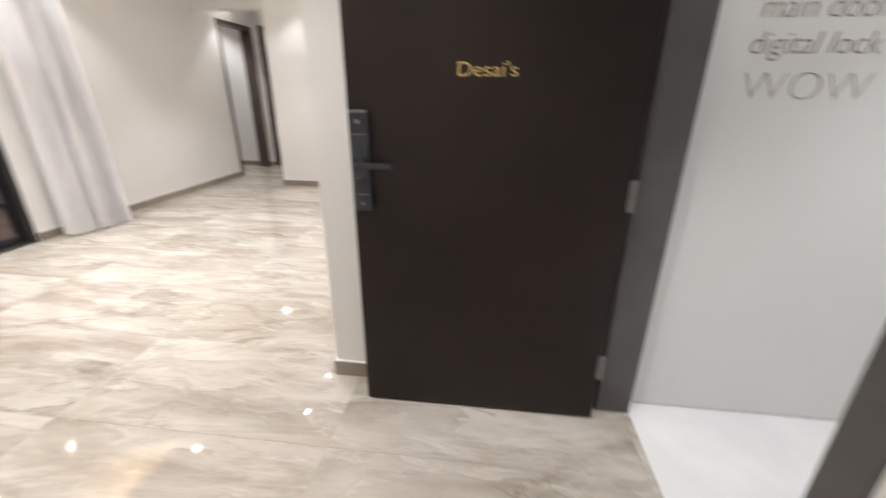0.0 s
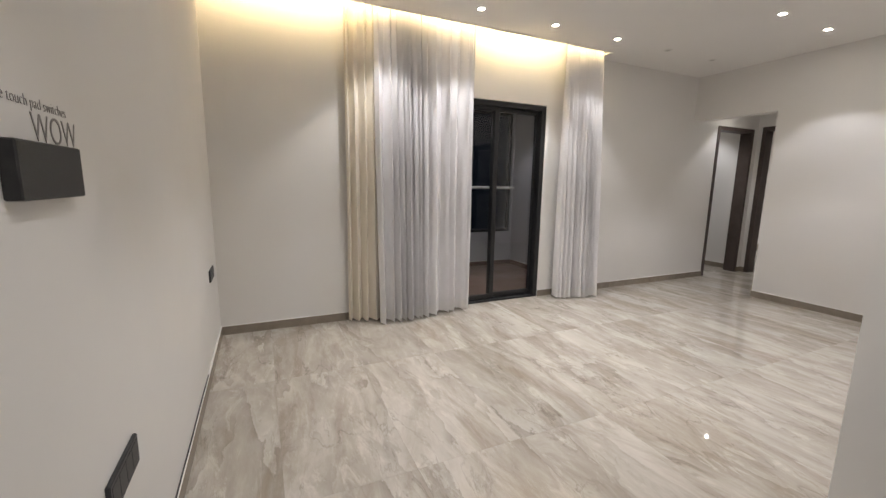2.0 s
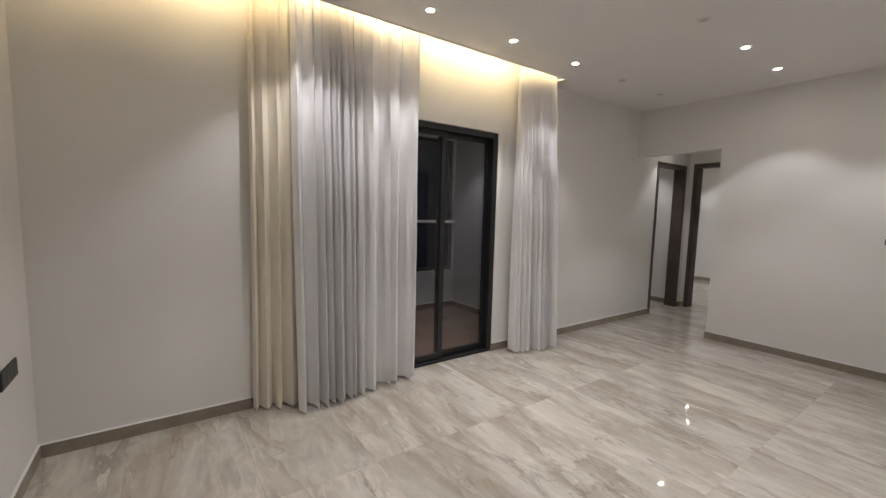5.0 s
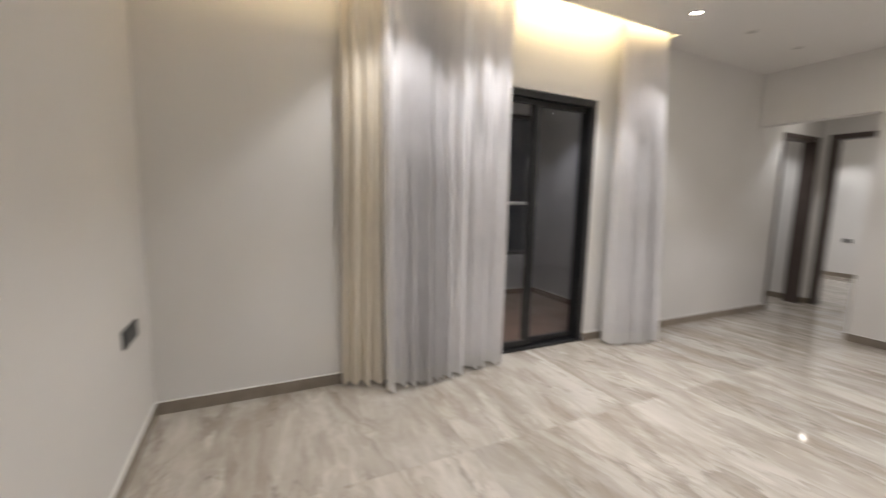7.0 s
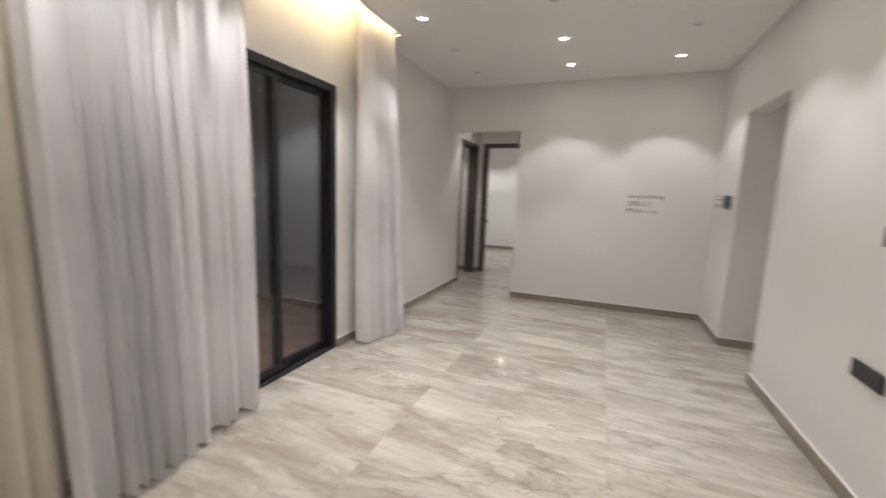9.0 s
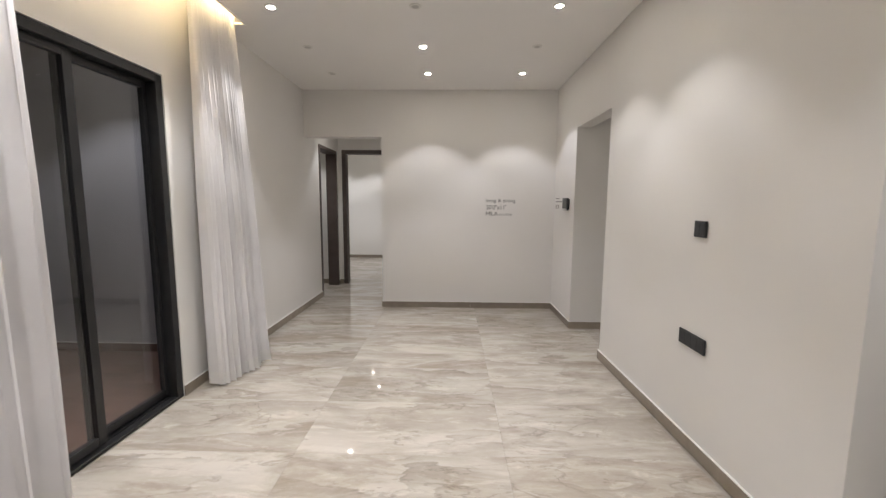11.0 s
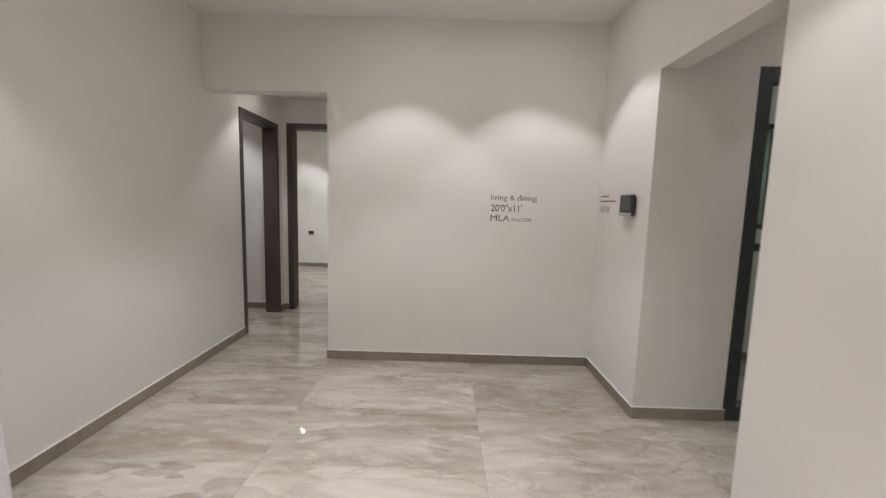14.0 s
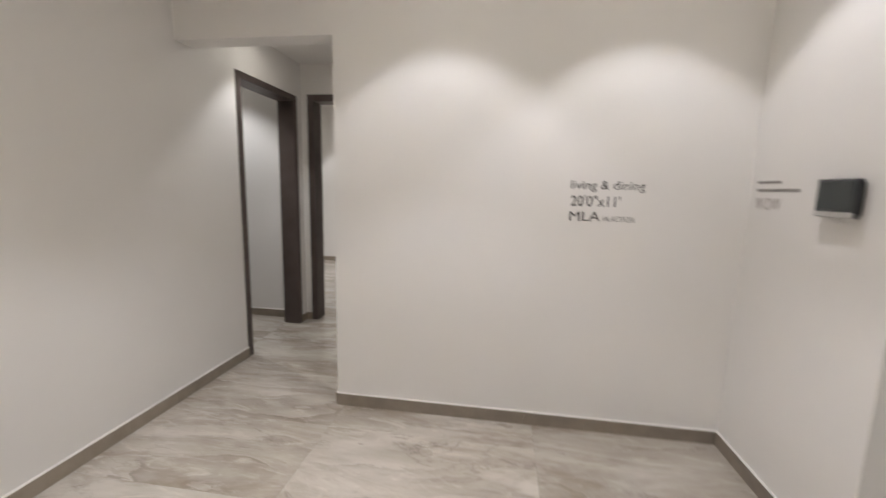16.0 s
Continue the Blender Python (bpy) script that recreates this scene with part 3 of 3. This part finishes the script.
lit_one = downlight(True, "lit round recessed ceiling downlight with white trim")
dark_one = downlight(False, "unlit round recessed ceiling downlight with white trim")
LX = (-3.51, -2.415, -1.34)
LY = (0.975, 1.785, 2.605, 3.42, 4.2, 4.985)
# (1, 0) and (2, 0) are unseen lamps, added to brighten the south end
LIT = {(1, 0), (2, 0), (0, 0), (0, 1), (0, 2), (0, 3), (1, 2), (1, 4), (1, 5), (2, 2), (2, 3), (2, 5)}
UNLIT = {(1, 3), (0, 4), (0, 5), (2, 4)}
first = {True: lit_one, False: dark_one}
used = {True: False, False: False}


def place_downlight(lit, x, y, z, watts=SPOT_WATTS, colour=SPOT_COLOUR):
    m = pose(x, y, z)
    if used[lit]:
        copy_thing(first[lit], m)
    else:
        first[lit].matrix_basis = m
        used[lit] = True
    if lit:
        spot(x, y, z, watts, SPOT_ANGLE, colour, 0.30 if colour is NORTH_COLOUR else 0.46)


for i, j in sorted(LIT):
    place_downlight(True, LX[i], LY[j], ZC, SPOT_WATTS * (0.68 if LY[j] > 4 else 0.70 if i == 2 else 1.1 if (i, j) in ((0, 1), (0, 2)) else 1.18 if i == 1 else 0.95 if j == 3 else 1.0), NORTH_COLOUR if LY[j] > 4 else SPOT_COLOUR)
for i, j in sorted(UNLIT):
    place_downlight(False, LX[i], LY[j], ZC)
place_downlight(True, -0.5, 0.5, ZC)
place_downlight(True, -3.76, 6.33, 2.62, 18)
place_downlight(True, -5.08, 3.22, 2.88, 27, (0.92, 0.92, 1.0))
for x, y in ((-4.95, 9.95), (-4.1, 9.95), (-4.6, 9.2), (-3.8, 9.2)):
    place_downlight(True, x, y, 2.88, 44)
place_downlight(True, -4.85, 6.6, 2.88, 50)
place_downlight(True, 1.0, 5.35, 2.8, 22)
place_downlight(True, 0.3, 4.28, 2.66, 6)
# two unseen downlights, added to light the lobby wall
place_downlight(True, 1.7, 0.3, 2.9, 58)
place_downlight(True, 1.3, 0.95, 2.9, 28)

cove = thing("cove_light", (COVE_X + 0.026, (YS + COVE_Y) / 2, ZC + 0.02), "warm glowing light strip in the ceiling cove", "light strip")
part("led_strip", boxes((-0.012, 0.012, -2.05, 2.05, 0.036, 0.044)), LED, cove, "warm glowing strip")
part("channel", boxes((-0.014, 0.014, -2.06, 2.06, 0.0, 0.036)), TRIM_WHITE, cove)


# ---- curtains ----
def fold_line(y0, y1, folds, seed):
    """Uneven folds between y0 and y1: for each its start, width, depth and set-back, as shares."""
    rnd = random.Random(seed)
    widths = [0.35 + 1.2 * rnd.random() for _ in range(folds)]
    s, y, out = sum(widths), y0, []
    for w in widths:
        w = w / s * (y1 - y0)
        out.append((y, w, 0.55 + 0.6 * rnd.random(), rnd.random() - 0.5, rnd.random()))
        y += w
    return out


def drape_point(fold, f, g, x_mid, depth, flare, x_top):
    """A point of a drape: f along the fold, g the height share (0 hem, 1 heading)."""
    y, w, d, off, ph = fold
    loose = 1.0 - g
    s = math.sin(2 * math.pi * f + 0.5 * (ph - 0.5) * loose)
    s = math.copysign(abs(s) ** 0.85, s) + (0.05 + 0.13 * ph) * math.sin(6 * math.pi * f) * (0.6 + 0.4 * loose)
    k = depth * d * (0.50 + 0.50 * min(1, loose * 2)) * (1 + flare * loose)
    x = x_mid + (x_top - x_mid) * g ** 0.7 + off * depth * 0.6 * math.sin(math.pi * f) + k * s
    yy = y + w * f + 0.15 * w * math.sin(4 * math.pi * f)
    yy += 0.010 * noise.noise((y * 7, g * 1.4, ph * 9)) * min(1, loose * 2)
    x += 0.007 * noise.noise((y * 9 + 30, g * 1.9, ph * 9)) * min(1, loose * 2)
    return x, yy


def curtain(label, stretches, z0, z1, cloth, hem_cloth, hem, name="curtain", flare=0.25, x_top=-3.965):
    """stretches: rows of (y0, y1, x0, x1, depth, folds, seed); the line runs from x0 to x1."""
    y_low, y_high = stretches[0][0], stretches[-1][1]
    c = thing(name, ((stretches[0][2] + stretches[-1][3]) / 2, (y_low + y_high) / 2, 0), label, "curtain", "curtains on the balcony wall")
    ox, oy = c.matrix_basis.translation.x, c.matrix_basis.translation.y
    step, levels = 18, [0.0, 0.25, 0.5, 0.75, 1.0]
    drape_z = [z0 + (hem or 0) + (z1 - z0 - (hem or 0)) * k / 24 for k in range(25)]
    hem_z = [z0 + (hem or 0) * q for q in levels]

    def sheet(zs):
        bm, rows = bmesh.new(), []
        for z in zs:
            g, row = (z - z0) / (z1 - z0), []
            for y0, y1, xa, xb, depth, folds, seed in stretches:
                for fold in fold_line(y0, y1, folds, seed):
                    mid = xa + (xb - xa) * (fold[0] - y0) / (y1 - y0)
                    for k in range(step):
                        x, y = drape_point(fold, k / step, g, mid, depth, flare, x_top)
                        x = max(x, XW + 0.008)
                        # the lower edge is not quite level
                        dz = 0.006 * noise.noise((y * 14, 3.0, 0.0)) if z == z0 else 0.0
                        row.append(bm.verts.new((x - ox, y - oy, z + dz)))
            rows.append(row)
        for a, b in zip(rows, rows[1:]):
            for i in range(len(a) - 1):
                bm.faces.new((a[i], a[i + 1], b[i + 1], b[i]))
        return bm

    part("drape", sheet(drape_z), cloth, c, "", True)
    if hem:
        part("hem", sheet(hem_z), hem_cloth, c, "denser stitched hem", True)
    part("track", boxes((-0.012, 0.012, y_low - oy, y_high - oy, z1, z1 + 0.02)), TRIM_WHITE, c)
    return c


curtain("gathered cream opaque curtain hanging to the floor", [(0.675, 1.0, -4.04, -3.93, 0.042, 4, 3)], 0.015, 2.99, CREAM, CREAM, 0, x_top=-4.01)
curtain("grey-white sheer curtain drawn half over the glass door",
        [(0.935, 1.06, -3.865, -3.87, 0.075, 1, 5), (1.06, 1.42, -3.87, -3.895, 0.088, 8, 6), (1.42, 2.005, -3.905, -3.985, 0.085, 6, 8)], 0.02, 2.99, SHEER, SHEER_HEM, 0.10, "sheer_curtain")
curtain("bunched grey-white sheer curtain beside the glass door",
        [(3.165, 3.71, -3.93, -3.84, 0.078, 12, 14)], 0.02, 2.99, SHEER, SHEER_HEM, 0.10, "sheer_curtain", 0.4)


# ---- plates and devices ----
def wall_plate(name, at, turn, w, h, t, mat, label, category, modules=0, group=""):
    """A plate on a wall; its back lies in the local plane y = 0 and it faces local -y."""
    p = thing(name, at, label, category, group, turn)
    part("plate", boxes((-w / 2, w / 2, -t, 0, -h / 2, h / 2), bevel=0.003), mat, p)
    for k in range(modules):
        mw = (w - 0.02) / modules
        x = -w / 2 + 0.01 + k * mw
        part("module", boxes((x + 0.0005, x + mw - 0.0005, -t - 0.001, -t + 0.001, -h / 2 + 0.012, h / 2 - 0.012), bevel=0.0015), mat, p)
    return p


wall_plate("switch_plate", (XE + east_shift(2.505), 2.508, 1.297), -90.8, 0.105, 0.092, 0.014, BLACK, "square black switch plate on the cream wall", "switch", 2)
wall_plate("socket_plate", (XE + east_shift(2.515), 2.513, 0.648), -90.8, 0.25, 0.088, 0.012, BLACK, "wide black socket plate low on the wall", "socket", 4)
wall_plate("socket_plate", (-3.68, YS, 0.655), 180, 0.24, 0.09, 0.012, BLACK, "black socket plate on the cream wall", "socket", 4)
wall_plate("socket_plate", (-1.42, YS, 0.585), 180, 0.24, 0.09, 0.012, BLACK, "wide black socket plate low on the wall", "socket", 4)
wall_plate("touch_pad", (-1.2075, YS, 1.390), 180, 0.265, 0.104, 0.026, LEATHER, "thick black leather-look touch switch pad", "switch", 0)
wall_plate("socket_plate", (-4.88, 10.6, 0.72), 0, 0.11, 0.075, 0.012, BLACK, "small black socket plate on the far bedroom wall", "socket", 1)

ic = thing("intercom", (XE, 5.03, 1.428), "dark video intercom with a silver lower edge", "intercom", turn=-90)
part("bracket", boxes((-0.074, 0.080, -0.014, 0, -0.060, 0.062), bevel=0.002), BLACK, ic)
part("body", boxes((-0.098, 0.094, -0.036, -0.014, -0.072, 0.074), bevel=0.005), BLACK, ic)
part("screen", boxes((-0.084, 0.080, -0.0380, -0.035, -0.040, 0.064), bevel=0.001), SCREEN, ic, "dark glass screen")
part("edge_strip", boxes((-0.095, 0.091, -0.0380, -0.035, -0.070, -0.050), bevel=0.001), SILVER, ic, "silver lower edge")


# ---- lettering on the walls ----
def on_wall(at, facing):
    """Pose for writing on a wall: facing is the way it looks, in degrees about z from -y."""
    return pose(*at, 90, 0, facing)


def bar(x0, x1, z0, z1, mat, parent):
    return part("print_bar", boxes((x0, x1, -0.0012, 0.0002, z0, z1)), mat, parent)


UP = pose(0, 0, 0, 90, 0, 0)
t1 = thing("wall_lettering", (-1.672, YN - 0.001, 1.270), "grey vinyl lettering on the cream end wall", "lettering")
lettering("text_line", "living & dining", 0.068, 0.393, INK, t1, Matrix.Translation((0.0, 0, 0.178)) @ UP, 0.0002)
lettering("text_line", "20'0\"x11'", 0.082, 0.265, INK, t1, Matrix.Translation((0.004, 0, 0.083)) @ UP, -0.0002)
lettering("text_line", "MLA", 0.076, 0.165, INK, t1, Matrix.Translation((0.002, 0, 0.0)) @ UP, 0.0)
lettering("text_line", "IN ACTION", 0.042, 0.165, INK, t1, Matrix.Translation((0.186, 0, 0.0)) @ UP, 0.0003)

t2 = thing("wall_lettering", (XE - 0.001, 5.575, 1.365), "small pale vinyl lettering beside the intercom", "lettering", turn=-90)
bar(0.0, 0.17, 0.128, 0.140, PALE_INK, t2)
bar(0.0, 0.30, 0.088, 0.102, PALE_INK, t2)
lettering("text_line", "WOW", 0.085, 0.185, BROWN_INK, t2, Matrix.Translation((0.0, 0, 0.0)) @ UP, 0.0012)

t3 = thing("wall_lettering", (-1.204, YS + 0.001, 1.446), "grey vinyl lettering above the touch pad", "lettering", turn=180)
lettering("text_line", "leatherlike touch pad switches", 0.032, 0.365, PALE_INK, t3, Matrix.Translation((-0.206, 0, 0.062)) @ UP, 0.001)
lettering("text_line", "WOW", 0.080, 0.200, PALE_INK, t3, Matrix.Translation((0.0, 0, 0.0)) @ UP, 0.0012)

t4 = thing("wall_lettering", (0.775, 1.579, 1.298), "brown vinyl lettering on the lobby wall", "lettering")
lettering("text_line", "main door", 0.094, 0.362, BROWN_INK, t4, Matrix.Translation((0.022, 0, 0.232)) @ UP, 0.001, 0.15)
lettering("text_line", "digital lock", 0.094, 0.376, BROWN_INK, t4, Matrix.Translation((0.014, 0, 0.130)) @ UP, 0.001, 0.15)
lettering("text_line", "WOW", 0.127, 0.380, BROWN_INK, t4, Matrix.Translation((0.020, 0, -0.008)) @ UP, 0.004)

# ---- loose cable on the south skirting ----
cable = thing("cable", (-1.9, YS + 0.004, 0.084), "thin black cable lying along the top of the skirting", "cable")
cb = bmesh.new()
prev = None
for k in range(61):
    x = -1.2 + 2.4 * k / 60
    p = (x, noise.noise((x * 3, 0, 0)) * 0.002, 0.001 + noise.noise((x * 2, 5, 0)) * 0.0015)
    if prev:
        rod(cb, prev, p, 0.0038, 6)
    prev = p
part("wire", cb, BLACK, cable)


# ---- skirting ----
def skirting(x0, y0, x1, y1, face, mat=SKIRT, height=0.078, length=1.21):
    """Stone skirting along a wall, laid in lengths, with a white line of caulk on its top edge. face: unit vector into the room."""
    a, b = Vector((x0, y0, 0)), Vector((x1, y1, 0))
    d, n = (b - a).normalized(), Vector((*face, 0))
    total, t = (b - a).length, 0.012
    ob = new("baseboard")
    tagged(ob, "brown stone skirting with a white caulk line", "skirting", kind="structure")
    ob.matrix_basis = Matrix.Translation(a)

    def slab(s0, s1, z0, z1, depth, name, m):
        bm = bmesh.new()
        c = [d * s0, d * s1, d * s1 + n * depth, d * s0 + n * depth]
        lo = [bm.verts.new(Vector((p.x, p.y, z0))) for p in c]
        hi = [bm.verts.new(Vector((p.x, p.y, z1))) for p in c]
        bm.faces.new(lo), bm.faces.new(hi)
        for i in range(4):
            bm.faces.new((lo[i], lo[(i + 1) % 4], hi[(i + 1) % 4], hi[i]))
        part(name, bm, m, ob)

    s = 0.0
    while s < total - 1e-4:
        e = min(total, s + length)
        slab(s + (0.0006 if s else 0), e - 0.0006 if e < total else e, 0.0, height, t, "skirting_tile", mat)
        s = e
    slab(0, total, height, height + 0.005, t - 0.001, "caulk_line", CAULK)
    return ob


skirting(XW, YS, XW, 1.434, (1, 0))
skirting(XW, 3.024, XW, 6.2, (1, 0))
skirting(XW + 0.012, YS, 0.5, YS, (0, 1))
skirting(-3.07, YN, XE - 0.012, YN, (0, -1))
skirting(XE, 4.77, XE, YN, (-1, 0))
skirting(XE - 0.012, 4.77, -0.14, 4.77, (0, -1))
skirting(XE + east_shift(1.588), 1.588, XE + east_shift(3.86), 3.86, (-1, 0))
skirting(XE + east_shift(1.6), 1.60, 0.495, 1.60, (0, -1))
skirting(XE, 3.86, 1.2, 3.86, (0, 1))
skirting(XW, 7.1, XW, 7.208, (1, 0))
skirting(XW, 7.22, -4.035, 7.22, (0, -1))
skirting(-3.07, YN, -3.07, 7.22, (-1, 0))
skirting(-6.4, 7.22, XW - 0.165, 7.22, (0, -1))
skirting(-6.2, 10.6, -1.75, 10.6, (0, -1))
skirting(-0.14, 5.9, 2.2, 5.9, (0, -1))
skirting(-6.0, 3.89, XW - 0.15, 3.89, (0, -1), BALCONY_SKIRT)
skirting(-6.0, 0.55, -6.0, 3.878, (1, 0), BALCONY_SKIRT)

# ---- floors ----
structure("floor", boxes((-6.6, 0.64, -0.62, 10.8, -0.12, -0.006), (0.64, 2.4, 3.7, 6.1, -0.12, -0.006)), GROUT, "grout bed under the stone floor tiles", "floor")
structure("floor_lobby", boxes((0.64, 3.0, -1.05, 1.58, -0.12, -0.003)), LOBBY_STONE, "glossy white marble lobby floor", "floor")
pave = new("floor_paving")
tagged(pave, "polished beige veined stone tiles", "floor tiles", kind="structure")
bal = new("floor_balcony")
tagged(bal, "matt brown balcony floor tiles", "floor tiles", kind="structure")


def tile_mesh(rects):
    """Slightly eased slabs over the given rectangles, top at z = 0."""
    bm = bmesh.new()
    e = 0.0003
    for x0, x1, y0, y1 in rects:
        lo = [bm.verts.new((x, y, -0.010)) for x, y in ((x0, y0), (x1, y0), (x1, y1), (x0, y1))]
        mi = [bm.verts.new((x, y, -e)) for x, y in ((x0, y0), (x1, y0), (x1, y1), (x0, y1))]
        hi = [bm.verts.new((x, y, 0.0)) for x, y in ((x0 + e, y0 + e), (x1 - e, y0 + e), (x1 - e, y1 - e), (x0 + e, y1 - e))]
        for a, b in ((lo, mi), (mi, hi)):
            for i in range(4):
                bm.faces.new((a[i], a[(i + 1) % 4], b[(i + 1) % 4], b[i]))
        bm.faces.new(hi)
    return bm


def lay(parent, mat, regions, ox, oy, w, h, gap=0.0008):
    whole = mesh_of("tile", tile_mesh([(gap / 2, w - gap / 2, gap / 2, h - gap / 2)]), mat)
    X0, X1 = min(r[0] for r in regions), max(r[1] for r in regions)
    Y0, Y1 = min(r[2] for r in regions), max(r[3] for r in regions)
    for i in range(math.floor((X0 - ox) / w), math.ceil((X1 - ox) / w)):
        for j in range(math.floor((Y0 - oy) / h), math.ceil((Y1 - oy) / h)):
            cx, cy = ox + i * w, oy + j * h
            cell = (cx + gap / 2, cx + w - gap / 2, cy + gap / 2, cy + h - gap / 2)
            bits = []
            for r in regions:
                q = (max(cell[0], r[0]), min(cell[1], r[1]), max(cell[2], r[2]), min(cell[3], r[3]))
                if q[1] - q[0] > 0.004 and q[3] - q[2] > 0.004:
                    bits.append(q)
            if not bits:
                continue
            if len(bits) == 1 and all(abs(a - b) < 1e-5 for a, b in zip(bits[0], cell)):
                ob = new("tile", whole)
            else:
                ob = new("tile", mesh_of("tile", tile_mesh([(a - cx, b - cx, c - cy, d - cy) for a, b, c, d in bits]), mat))
            ob.location = (cx, cy, 0)
            ob.parent = parent


lay(pave, STONE, [(XW, XE, YS, YN), (XE, 0.64, YS, 1.60), (XW, -3.07, YN, 7.22), (XE, 1.2, 3.86, 4.80), (-0.14, 2.2, 4.80, 5.9),
                  (-6.4, XW, 4.35, 7.22), (-6.2, -1.75, 7.22, 10.6)], -3.02, -0.043, 1.21, 0.604)
lay(bal, BALCONY_TILE, [(-6.0, XW - 0.125, 0.55, 3.89)], -6.0, 0.55, 0.6, 0.6)
